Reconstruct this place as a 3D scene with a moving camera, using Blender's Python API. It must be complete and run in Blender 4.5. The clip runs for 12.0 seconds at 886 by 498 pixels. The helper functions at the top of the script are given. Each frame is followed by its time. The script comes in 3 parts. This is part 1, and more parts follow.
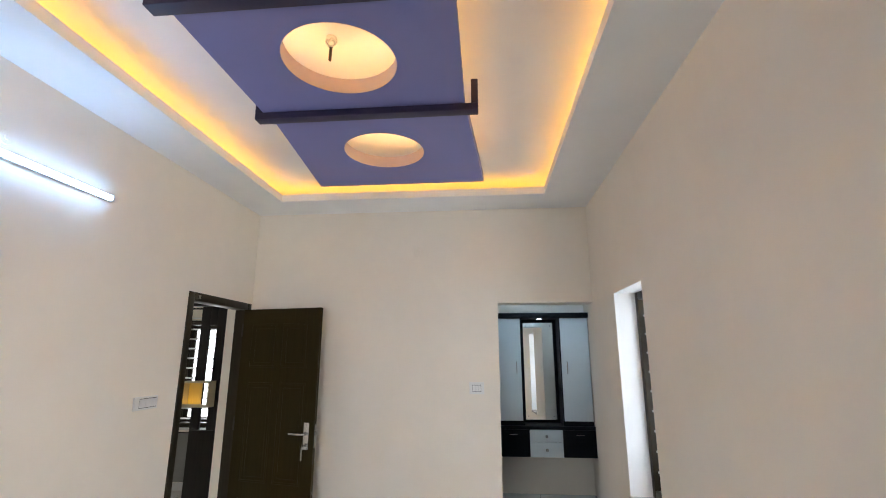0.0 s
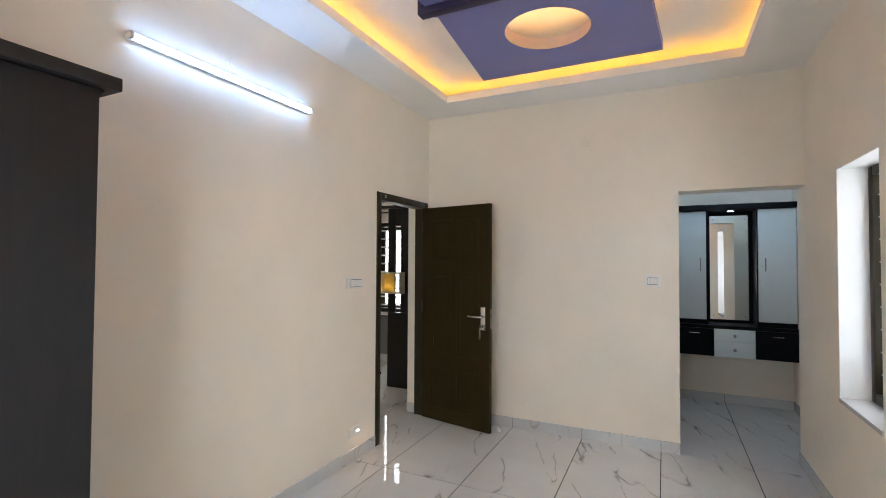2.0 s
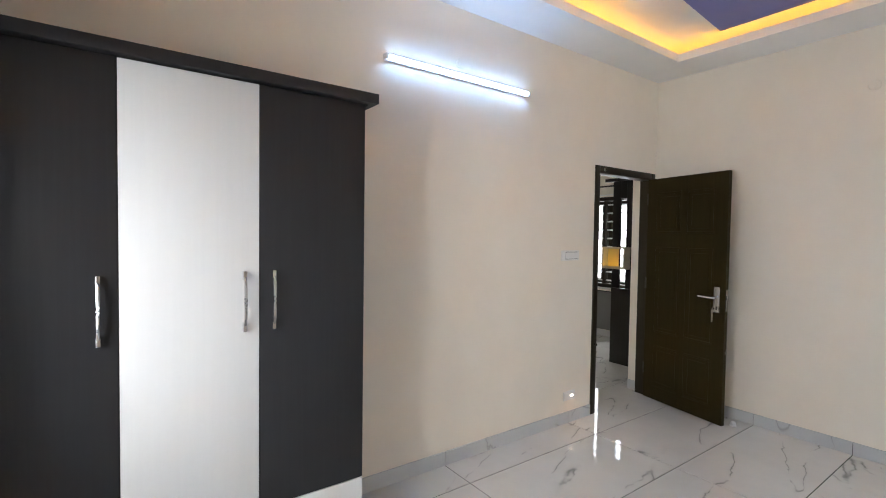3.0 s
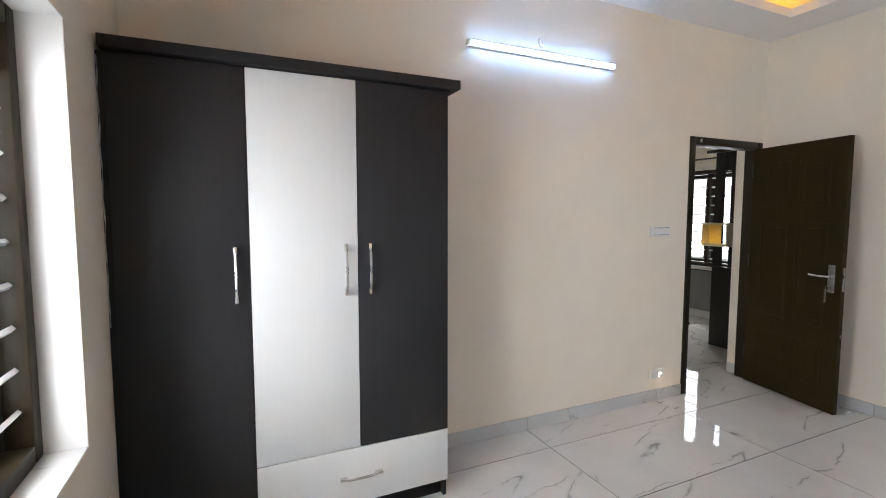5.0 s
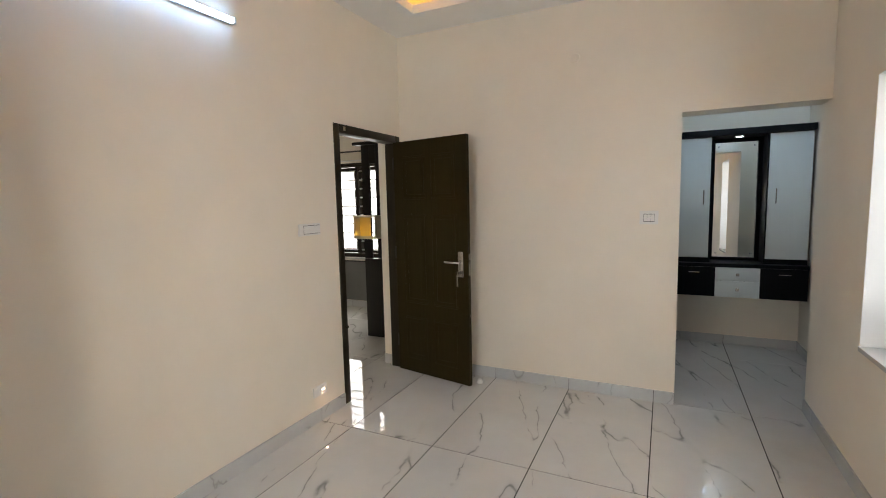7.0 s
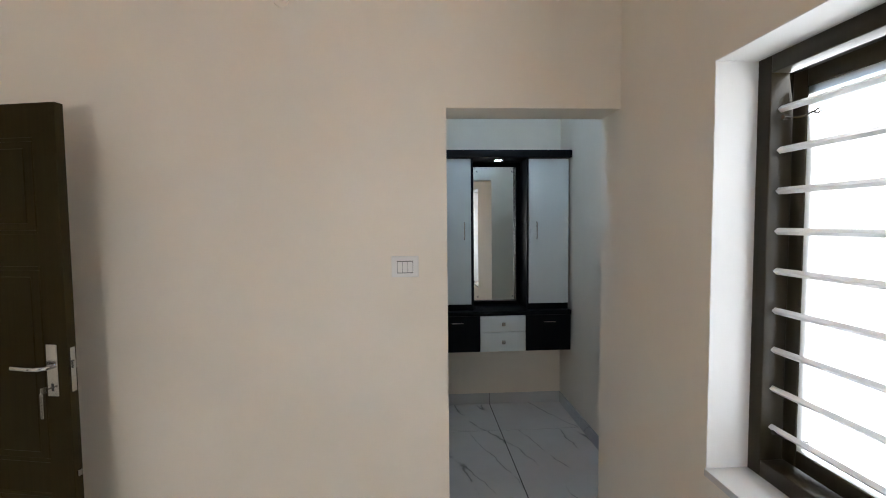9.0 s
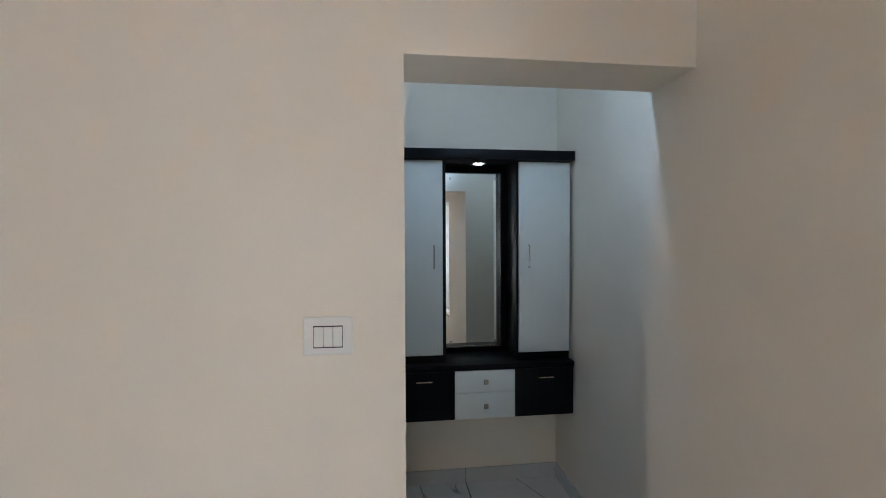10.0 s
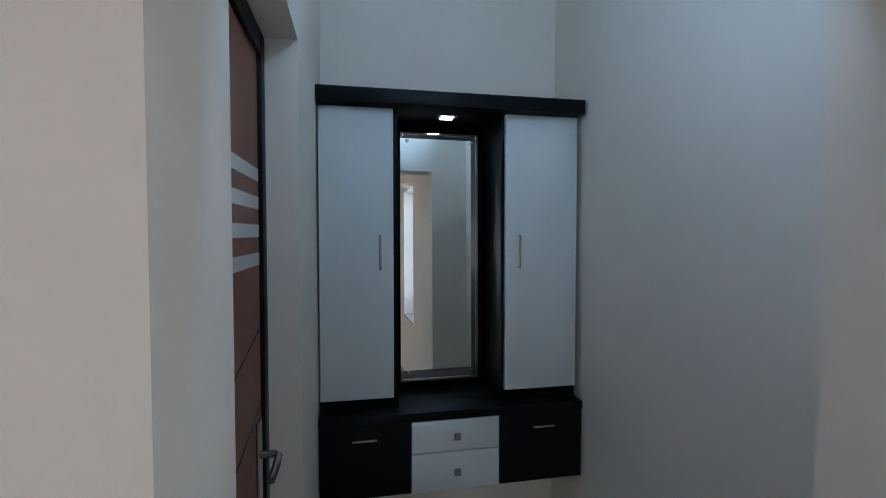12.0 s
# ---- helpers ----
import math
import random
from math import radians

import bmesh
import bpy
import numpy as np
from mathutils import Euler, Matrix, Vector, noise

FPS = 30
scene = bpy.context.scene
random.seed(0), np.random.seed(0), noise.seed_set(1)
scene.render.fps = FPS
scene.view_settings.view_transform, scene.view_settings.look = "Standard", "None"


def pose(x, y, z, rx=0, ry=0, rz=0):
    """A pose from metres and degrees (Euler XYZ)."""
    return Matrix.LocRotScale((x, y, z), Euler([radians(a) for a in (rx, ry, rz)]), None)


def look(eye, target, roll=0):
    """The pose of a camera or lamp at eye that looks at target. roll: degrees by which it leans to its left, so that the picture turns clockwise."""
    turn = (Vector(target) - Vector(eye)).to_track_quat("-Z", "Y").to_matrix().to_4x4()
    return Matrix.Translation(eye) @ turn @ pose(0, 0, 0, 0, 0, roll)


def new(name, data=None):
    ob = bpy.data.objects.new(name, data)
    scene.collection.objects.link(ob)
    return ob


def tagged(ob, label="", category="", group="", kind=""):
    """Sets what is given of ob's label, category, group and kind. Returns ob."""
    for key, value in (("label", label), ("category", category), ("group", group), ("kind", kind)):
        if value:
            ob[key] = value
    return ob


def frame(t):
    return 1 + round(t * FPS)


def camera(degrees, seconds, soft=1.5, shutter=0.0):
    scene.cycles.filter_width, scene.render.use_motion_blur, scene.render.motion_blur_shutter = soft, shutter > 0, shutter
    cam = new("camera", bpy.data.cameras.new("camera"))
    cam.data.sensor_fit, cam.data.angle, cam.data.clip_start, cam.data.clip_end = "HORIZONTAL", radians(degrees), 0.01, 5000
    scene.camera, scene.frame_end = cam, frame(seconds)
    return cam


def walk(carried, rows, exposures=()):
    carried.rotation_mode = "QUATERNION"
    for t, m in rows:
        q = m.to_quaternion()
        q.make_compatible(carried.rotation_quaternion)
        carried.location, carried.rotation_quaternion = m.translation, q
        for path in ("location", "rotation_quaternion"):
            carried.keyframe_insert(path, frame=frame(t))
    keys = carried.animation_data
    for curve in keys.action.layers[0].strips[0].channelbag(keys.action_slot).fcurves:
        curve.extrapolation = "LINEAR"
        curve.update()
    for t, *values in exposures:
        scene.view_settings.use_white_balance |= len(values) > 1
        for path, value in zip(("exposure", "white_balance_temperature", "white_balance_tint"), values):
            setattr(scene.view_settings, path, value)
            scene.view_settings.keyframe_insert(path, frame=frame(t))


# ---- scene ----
cam = camera(87.6, 12.0, soft=1.0)
PATH = [
    (0, (0.026, -0.008, 1.6), (-0.15, 1.933, 2.048), 0.0),
    (0.5, (0.041, 0.003, 1.538), (-0.15, 1.97, 1.845), 0.3),
    (1, (0.051, -0.025, 1.493), (-0.195, 1.947, 1.717), 0.3),
    (1.5, (0.043, -0.051, 1.492), (-0.44, 1.886, 1.612), 0.4),
    (2, (0.034, -0.048, 1.487), (-0.831, 1.755, 1.537), 0.3),
    (2.5, (0.105, -0.026, 1.483), (-1.16, 1.523, 1.478), 0.4),
    (3, (0.267, -0.117, 1.466), (-1.353, 1.055, 1.402), 0.8),
    (3.5, (0.394, -0.179, 1.485), (-1.379, 0.741, 1.371), 0.3),
    (3.6, (0.42, -0.181, 1.475), (-1.375, 0.694, 1.357), 0.5),
    (3.7, (0.429, -0.173, 1.485), (-1.385, 0.66, 1.357), 0.3),
    (5.3, (0.444, -0.14, 1.445), (-1.37, 0.688, 1.286), -0.1),
    (5.5, (0.406, -0.119, 1.457), (-1.352, 0.818, 1.284), -0.4),
    (6, (0.296, 0.035, 1.449), (-1.269, 1.267, 1.266), -0.7),
    (6.5, (0.186, 0.226, 1.455), (-1.069, 1.773, 1.27), -1.0),
    (7, (0.045, 0.43, 1.478), (-0.818, 2.223, 1.274), -1.3),
    (7.5, (-0.054, 0.668, 1.47), (-0.546, 2.595, 1.265), -1.3),
    (7.7, (-0.069, 0.806, 1.472), (-0.472, 2.756, 1.278), -1.7),
    (9.3, (0.018, 2.183, 1.541), (0.205, 4.171, 1.445), -0.3),
    (9.5, (0.038, 2.363, 1.548), (0.249, 4.35, 1.462), -0.3),
    (10, (0.079, 2.814, 1.579), (0.339, 4.797, 1.525), -0.2),
    (10.5, (0.172, 3.242, 1.61), (0.476, 5.219, 1.585), -0.2),
    (11, (0.195, 3.56, 1.64), (0.531, 5.532, 1.626), 0.0),
    (11.5, (0.224, 3.693, 1.608), (0.586, 5.66, 1.566), -0.0),
    (12, (0.266, 3.652, 1.537), (0.65, 5.613, 1.468), -0.0),
]
EXPOSURES = [(0, 0.21, 6150, 10), (2.0, 0.19, 6350, 10), (3.5, 0.15, 6050, 10), (5.5, 0.15, 6180, 10), (6.5, 0.07, 6620, 10), (7.7, 0.01, 7000, 10), (9.3, -0.05, 6400, 10), (10.5, -0.13, 6200, 10), (12, -0.32, 5750, 10)]
walk(cam, [(t, look(eye, target, roll)) for t, eye, target, roll in PATH],
     exposures=EXPOSURES)

# ---- world, sun, large lights ----
world = bpy.data.worlds.new("world")
scene.world = world
world.use_nodes = True
wn = world.node_tree
sky = wn.nodes.new("ShaderNodeTexSky")
sky.sky_type = "NISHITA"
sky.sun_disc = False
sky.sun_elevation, sky.sun_rotation = radians(58), radians(20)
wn.nodes["Background"].inputs["Strength"].default_value = 0.10
wn.links.new(sky.outputs[0], wn.nodes["Background"].inputs["Color"])

sun_data = bpy.data.lights.new("sun", "SUN")
sun_data.energy, sun_data.angle, sun_data.color = 2.0, radians(3), (1.0, 0.95, 0.88)
sun = new("sun", sun_data)
sun.matrix_world = look((3, 20, 30), (0, 1, 0))


def window_light(name, m, w, h, watts, colour):
    """The sky's light in a window's opening."""
    d = bpy.data.lights.new(name, "AREA")
    d.shape, d.size, d.size_y, d.energy, d.color = "RECTANGLE", w, h, watts, colour
    ob = new(name, d)
    ob.matrix_world = m
    return ob


DAY = (1.0, 0.985, 0.965)
window_light("daylight_south", pose(-0.742, -1.18, 1.62, 74, 0, 0), 1.2, 1.9, 44, DAY)
window_light("daylight_south_high", look((-1.50, -2.6, 3.1), (0.8, 4.0, -0.3)), 2.0, 1.4, 120, DAY)
window_light("daylight_south_east", look((0.62, -2.75, 2.1), (-2.0, 2.0, 0.9)), 1.5, 3.4, 240, DAY)
window_light("daylight_east", pose(1.213, 3.10, 1.375, 82, 0, 90), 1.1, 1.7, 42, (0.90, 0.95, 1.0))
window_light("foot_lamp", look((-2.035, 2.830, 0.205), (-1.86, 2.86, 0.0)), 0.010, 0.004, 0.13, (1.0, 0.62, 0.36))
window_light("daylight_far", pose(-3.87, 6.06, 1.37, -90, 0, 0), 1.3, 1.5, 46, DAY)

# ---- materials ----


def material(name, colour, rough=0.5, metal=0.0, coat=0.0, spec=0.5):
    m = bpy.data.materials.new(name)
    m.use_nodes = True
    b = m.node_tree.nodes["Principled BSDF"]
    b.inputs["Base Color"].default_value = (*colour, 1)
    b.inputs["Roughness"].default_value = rough
    b.inputs["Metallic"].default_value = metal
    b.inputs["Coat Weight"].default_value = coat
    b.inputs["Specular IOR Level"].default_value = spec
    return m


def glow(name, colour, strength):
    m = material(name, colour, 0.4)
    b = m.node_tree.nodes["Principled BSDF"]
    b.inputs["Emission Color"].default_value = (*colour, 1)
    b.inputs["Emission Strength"].default_value = strength
    return m


def add(m, kind, **props):
    n = m.node_tree.nodes.new(kind)
    for key, value in props.items():
        n.inputs[key.replace("_", " ")].default_value = value
    return n


def coords(m, scale=(1, 1, 1), offset=False, space="Object"):
    """Object coordinates, scaled, and shifted by the object's random number where offset is set."""
    nt = m.node_tree
    tc = nt.nodes.new("ShaderNodeTexCoord")
    mp = nt.nodes.new("ShaderNodeMapping")
    mp.inputs["Scale"].default_value = scale
    nt.links.new(tc.outputs[space], mp.inputs["Vector"])
    if offset:
        info = nt.nodes.new("ShaderNodeObjectInfo")
        comb = nt.nodes.new("ShaderNodeCombineXYZ")
        for k, f in enumerate((37.0, 91.0, 13.0)):
            mul = nt.nodes.new("ShaderNodeMath")
            mul.operation = "MULTIPLY"
            mul.inputs[1].default_value = f
            nt.links.new(info.outputs["Random"], mul.inputs[0])
            nt.links.new(mul.outputs[0], comb.inputs[k])
        nt.links.new(comb.outputs[0], mp.inputs["Location"])
    return mp.outputs["Vector"]


def noise_tex(m, vec, scale, detail=4.0, rough=0.55, distort=0.0):
    n = add(m, "ShaderNodeTexNoise", Scale=scale, Detail=detail, Roughness=rough, Distortion=distort)
    m.node_tree.links.new(vec, n.inputs["Vector"])
    return n.outputs["Fac"]


def ramp(m, fac, stops):
    r = m.node_tree.nodes.new("ShaderNodeValToRGB")
    els = r.color_ramp.elements
    while len(els) < len(stops):
        els.new(0.5)
    for e, (p, c) in zip(els, stops):
        e.position, e.color = p, (*c, 1) if len(c) == 3 else c
    m.node_tree.links.new(fac, r.inputs["Fac"])
    return r.outputs["Color"]


def bump(m, height, strength, distance):
    b = add(m, "ShaderNodeBump", Strength=strength, Distance=distance)
    m.node_tree.links.new(height, b.inputs["Height"])
    bsdf = m.node_tree.nodes["Principled BSDF"]
    m.node_tree.links.new(b.outputs["Normal"], bsdf.inputs["Normal"])


def into(m, socket, out):
    m.node_tree.links.new(out, m.node_tree.nodes["Principled BSDF"].inputs[socket])


def paint(name, colour, spread=0.035, rough=0.62, relief=0.0012):
    """Roller-painted plaster: broad unevenness, fine stipple."""
    m = material(name, colour, rough)
    v = coords(m)
    lo = tuple(c * (1 - spread) for c in colour)
    hi = tuple(min(1, c * (1 + spread)) for c in colour)
    into(m, "Base Color", ramp(m, noise_tex(m, v, 1.7, 5, 0.6), [(0.3, lo), (0.7, hi)]))
    bump(m, noise_tex(m, v, 190, 3, 0.6), 0.18, relief)
    return m


def grained(name, dark, light, rough=0.42, axis=2, coat=0.0, spec=0.5, relief=0.12):
    """Laminate or painted wood with a fine grain along one axis."""
    m = material(name, light, rough, 0.0, coat, spec)
    sc = [60.0, 60.0, 60.0]
    sc[axis] = 1.6
    v = coords(m, sc)
    n = noise_tex(m, v, 1.0, 6, 0.62, 0.4)
    into(m, "Base Color", ramp(m, n, [(0.32, dark), (0.68, light)]))
    v2 = coords(m)
    into(m, "Roughness", ramp(m, noise_tex(m, v2, 5, 3), [(0.3, (rough - 0.06,) * 3), (0.7, (rough + 0.08,) * 3)]))
    if relief:
        bump(m, n, relief, 0.0008)
    return m


def marble(name, base, vein, rough, spec=0.8):
    """Polished porcelain tile with long broken grey veins, another cut for every tile."""
    m = material(name, base, rough, spec=spec)
    nt = m.node_tree
    v = coords(m, (1, 1, 1), True)
    warp = nt.nodes.new("ShaderNodeTexNoise")
    warp.inputs["Scale"].default_value, warp.inputs["Detail"].default_value = 8.0, 5
    nt.links.new(v, warp.inputs["Vector"])
    mixv = nt.nodes.new("ShaderNodeVectorMath")
    mixv.operation = "MULTIPLY_ADD"
    mixv.inputs[1].default_value = (0.085, 0.06, 0.0)
    nt.links.new(warp.outputs["Color"], mixv.inputs[0])
    nt.links.new(v, mixv.inputs[2])
    turn = nt.nodes.new("ShaderNodeVectorRotate")
    turn.rotation_type = "Z_AXIS"
    turn.inputs["Angle"].default_value = radians(-18)
    nt.links.new(mixv.outputs[0], turn.inputs["Vector"])
    rot = nt.nodes.new("ShaderNodeMapping")
    rot.inputs["Scale"].default_value = (2.1, 0.40, 1.0)
    nt.links.new(turn.outputs["Vector"], rot.inputs["Vector"])
    ridge = nt.nodes.new("ShaderNodeMath")
    ridge.operation = "SUBTRACT"
    ridge.inputs[1].default_value = 0.5
    nt.links.new(noise_tex(m, rot.outputs[0], 1.9, 1.0, 0.4), ridge.inputs[0])
    fold = nt.nodes.new("ShaderNodeMath")
    fold.operation = "ABSOLUTE"
    nt.links.new(ridge.outputs[0], fold.inputs[0])
    line = ramp(m, fold.outputs[0], [(0.0, (1, 1, 1)), (0.004, (0.65, 0.65, 0.65)), (0.009, (0.12, 0.12, 0.12)), (0.035, (0, 0, 0))])
    broken = ramp(m, noise_tex(m, v, 3.6, 3), [(0.455, (0, 0, 0)), (0.56, (0.85, 0.85, 0.85))])
    mul = nt.nodes.new("ShaderNodeMath")
    mul.operation = "MULTIPLY"
    nt.links.new(line, mul.inputs[0])
    nt.links.new(broken, mul.inputs[1])
    cloud = ramp(m, noise_tex(m, v, 2.3, 6, 0.6), [(0.3, tuple(c * 0.9 for c in base)), (0.65, base)])
    mix = nt.nodes.new("ShaderNodeMix")
    mix.data_type = "RGBA"
    nt.links.new(mul.outputs[0], mix.inputs["Factor"])
    nt.links.new(cloud, mix.inputs["A"])
    mix.inputs["B"].default_value = (*vein, 1)
    into(m, "Base Color", mix.outputs["Result"])
    into(m, "Roughness", ramp(m, noise_tex(m, v, 9, 3), [(0.3, (rough,) * 3), (0.7, (rough + 0.012,) * 3)]))
    return m


WALL = paint("cream_wall_paint", (0.835, 0.768, 0.662))
WHITE = paint("white_plaster", (0.85, 0.84, 0.815))
REVEAL = paint("white_reveal_paint", (0.80, 0.79, 0.77))
BLUE = paint("blue_panel_paint", (0.21, 0.205, 0.42), 0.03, 0.55)
PURPLE = paint("dark_purple_paint", (0.030, 0.020, 0.055), 0.1, 0.45)
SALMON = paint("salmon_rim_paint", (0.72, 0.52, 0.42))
TILE = marble("marble_tile", (0.67, 0.665, 0.645), (0.20, 0.205, 0.20), 0.014)
SKIRT = marble("marble_skirting", (0.60, 0.61, 0.61), (0.36, 0.36, 0.36), 0.05)
GROUT = material("black_grout", (0.02, 0.02, 0.02), 0.8)
DOOR = grained("brown_painted_door", (0.022, 0.0152, 0.0028), (0.029, 0.0202, 0.0042), 0.46, spec=0.14)
FRAME = grained("brown_painted_frame", (0.020, 0.0145, 0.0068), (0.028, 0.0205, 0.010), 0.36, spec=0.26)
CHAR = grained("charcoal_laminate", (0.0150, 0.0147, 0.0168), (0.0185, 0.0182, 0.0205), 0.50, spec=0.36, relief=0.05)
PALE = grained("white_laminate", (0.635, 0.645, 0.642), (0.650, 0.660, 0.656), 0.45, relief=0)
BLACK = grained("black_laminate", (0.0035, 0.004, 0.005), (0.006, 0.0066, 0.008), 0.42, spec=0.10, relief=0.04)
GREY = grained("pale_grey_laminate", (0.63, 0.66, 0.64), (0.64, 0.67, 0.65), 0.45, relief=0)
REDWOOD = grained("red_brown_door", (0.17, 0.052, 0.028), (0.22, 0.074, 0.042), 0.42, spec=0.35)
STRIPE = material("pale_stripe", (0.62, 0.60, 0.54), 0.5)
DARKWOOD = grained("dark_stained_wood", (0.006, 0.004, 0.0035), (0.011, 0.008, 0.006), 0.42, spec=0.3)
CHROME = material("chrome", (0.72, 0.72, 0.73), 0.16, 1.0)
STEEL = material("brushed_steel", (0.46, 0.445, 0.425), 0.27, 1.0)
IRON = material("dark_iron", (0.05, 0.045, 0.04), 0.5, 0.6)
PLASTIC = material("white_plastic", (0.78, 0.77, 0.74), 0.32)
GAP = material("dark_gap", (0.03, 0.03, 0.03), 0.7)
BARS = material("white_grille_paint", (0.78, 0.78, 0.77), 0.35)
# Grey of the wall's shade under the next room's window, put into a colour.
WALLSHADE = paint("shaded_wall_grey", (0.16, 0.16, 0.155), 0.08, 0.5)
MIRROR = material("mirror_glass", (0.86, 0.88, 0.87), 0.01, 1.0)
RUBBER = material("white_rubber", (0.7, 0.7, 0.68), 0.6)
WIRE = material("dark_wire", (0.05, 0.03, 0.025), 0.5)
GROUND = paint("pale_ground", (0.42, 0.39, 0.34), 0.2, 0.9)
AMBER = glow("amber_led_strip", (1.0, 0.46, 0.05), 12.5)
WARM = glow("warm_led_ring", (1.0, 0.56, 0.17), 25.0)
TUBE = glow("cool_tube_diffuser", (0.36, 0.60, 1.0), 25.0)
COOL = glow("cool_led", (0.80, 0.91, 1.0), 9.0)
FOOT = glow("foot_light_led", (1.0, 0.76, 0.56), 18.0)
NICHE = glow("amber_niche_light", (1.0, 0.64, 0.12), 17.0)
NICHEBOX = paint("cream_niche_paint", (0.62, 0.56, 0.42), 0.04, 0.5)
NICHEBACK = paint("amber_niche_paint", (0.80, 0.62, 0.20), 0.04, 0.5)

GLASS = material("frosted_window_glass", (0.96, 0.98, 1.0), 0.45)
GLASS.node_tree.nodes["Principled BSDF"].inputs["Transmission Weight"].default_value = 1.0
GLASS.node_tree.nodes["Principled BSDF"].inputs["IOR"].default_value = 1.45

# ---- mesh helpers ----


def box(bm, x0, x1, y0, y1, z0, z1, bevel=0.0, seg=2):
    """Add one box, with its edges rounded where bevel is set."""
    vs = [bm.verts.new((x, y, z)) for x in (x0, x1) for y in (y0, y1) for z in (z0, z1)]
    fs = []
    for a in ((0, 1, 3, 2), (4, 6, 7, 5), (0, 4, 5, 1), (2, 3, 7, 6), (0, 2, 6, 4), (1, 5, 7, 3)):
        fs.append(bm.faces.new([vs[k] for k in a]))
    if bevel:
        es = list({e for f in fs for e in f.edges})
        bmesh.ops.bevel(bm, geom=es, offset=bevel, segments=seg, affect="EDGES", profile=0.5)
    return bm


def boxes(*rows, bevel=0.0):
    bm = bmesh.new()
    for r in rows:
        box(bm, *r, bevel=bevel)
    return bm


def rod(bm, a, b, r, n=12, r2=None):
    """A round rod from a to b."""
    a, b = Vector(a), Vector(b)
    turn = (b - a).to_track_quat("Z", "Y").to_matrix().to_4x4()
    m = Matrix.Translation((a + b) / 2) @ turn
    bmesh.ops.create_cone(bm, cap_ends=True, segments=n, radius1=r, radius2=r if r2 is None else r2, depth=(b - a).length, matrix=m)
    return bm


def tube_path(bm, pts, r, n=8):
    """A round bar swept along points."""
    pts = [Vector(p) for p in pts]
    rings = []
    for k, p in enumerate(pts):
        d = (pts[min(k + 1, len(pts) - 1)] - pts[max(k - 1, 0)]).normalized()
        turn = d.to_track_quat("Z", "Y").to_matrix()
        rings.append([bm.verts.new(p + turn @ Vector((r * math.cos(2 * math.pi * j / n), r * math.sin(2 * math.pi * j / n), 0))) for j in range(n)])
    for u, v in zip(rings, rings[1:]):
        for j in range(n):
            bm.faces.new((u[j], u[(j + 1) % n], v[(j + 1) % n], v[j]))
    bm.faces.new(rings[0][::-1])
    bm.faces.new(rings[-1])
    return bm


def mesh_of(name, bm, mat, smooth=False):
    bmesh.ops.recalc_face_normals(bm, faces=bm.faces[:])
    if smooth:
        # keep wide flat faces flat: a crease where a face meets a far smaller one, or at a steep angle
        for e in bm.edges:
            fs = e.link_faces
            if len(fs) != 2:
                e.smooth = False
                continue
            a, b = sorted(f.calc_area() for f in fs)
            e.smooth = b < 6 * a and e.calc_face_angle(0) < radians(40)
    me = bpy.data.meshes.new(name)
    bm.to_mesh(me)
    bm.free()
    me.materials.append(mat)
    if smooth:
        for p in me.polygons:
            p.use_smooth = True
    return me


def part(name, bm, mat, parent, label="", smooth=True):
    ob = new(name, mesh_of(name, bm, mat, smooth))
    ob.parent = parent
    if label:
        ob["label"] = label
    return ob


def thing(name, label, category, m=None, group="", kind=""):
    ob = new(name)
    ob.empty_display_size = 0.1
    if m is not None:
        ob.matrix_world = m
    return tagged(ob, label, category, group, kind)


def structure(name, bm, mat, label, category):
    return tagged(new(name, mesh_of(name, bm, mat)), label, category, kind="structure")


# ---- the large structure ----
W, E, S, N = -2.06, 0.93, -0.588, 3.985      # main bedroom's faces
TOP = 3.20                                    # wall tops, above the ceilings
SOF = 2.877                                   # soffit of the false ceiling
DW, DE, DN = 0.135, 1.205, 5.71               # dressing area's faces
FW, FS, FN = -4.80, 2.0, 5.80                 # the next room's faces
WX0, WX1, WZ0, WZ1 = -1.295, -0.19, 0.715, 2.025   # south window
EY0, EY1 = 2.738, 3.325                       # east window
NX0, NX1, NZ1 = -4.425, -3.32, 2.045        # next room's window
B = -0.012

structure("wall_north", boxes((W - 0.21, DW, N, 4.2, B, TOP), (DW, E, N, 4.2, 2.037, TOP)), WALL,
          "cream painted wall with a plain opening", "wall")
structure("wall_west", boxes((W - 0.21, W, S - 0.23, 3.075, B, TOP), (W - 0.21, W, 3.075, 3.955, 2.045, TOP), (W - 0.21, W, 3.955, N, B, TOP)), WALL,
          "cream painted wall with a doorway and tube light", "wall")
structure("wall_east", boxes((E, 1.21, S - 0.23, EY0, B, TOP), (E, 1.21, EY1, 4.2, B, TOP), (E, 1.21, EY0, EY1, B, WZ0), (E, 1.21, EY0, EY1, WZ1, TOP)), WALL,
          "cream painted wall with a narrow barred window", "wall")
structure("wall_south", boxes((W, WX0, S - 0.23, S, B, TOP), (WX1, E, S - 0.23, S, B, TOP), (WX0, WX1, S - 0.23, S, B, WZ0), (WX0, WX1, S - 0.23, S, WZ1, TOP)), WALL,
          "cream painted wall with a wide barred window", "wall")
structure("wall_dressing_north", boxes((-0.10, 1.42, DN, DN + 0.2, B, TOP)), WALL, "cream painted wall behind the dressing unit", "wall")
structure("wall_dressing_east", boxes((DE, 1.42, 4.2, DN, B, TOP)), WALL, "cream painted plain wall of the dressing area", "wall")
structure("wall_dressing_west", boxes((-0.10, DW, 4.875, DN, B, TOP), (-0.10, DW, 4.2, 4.875, 2.02, TOP)), WALL,
          "cream painted wall with a deep bathroom doorway", "wall")
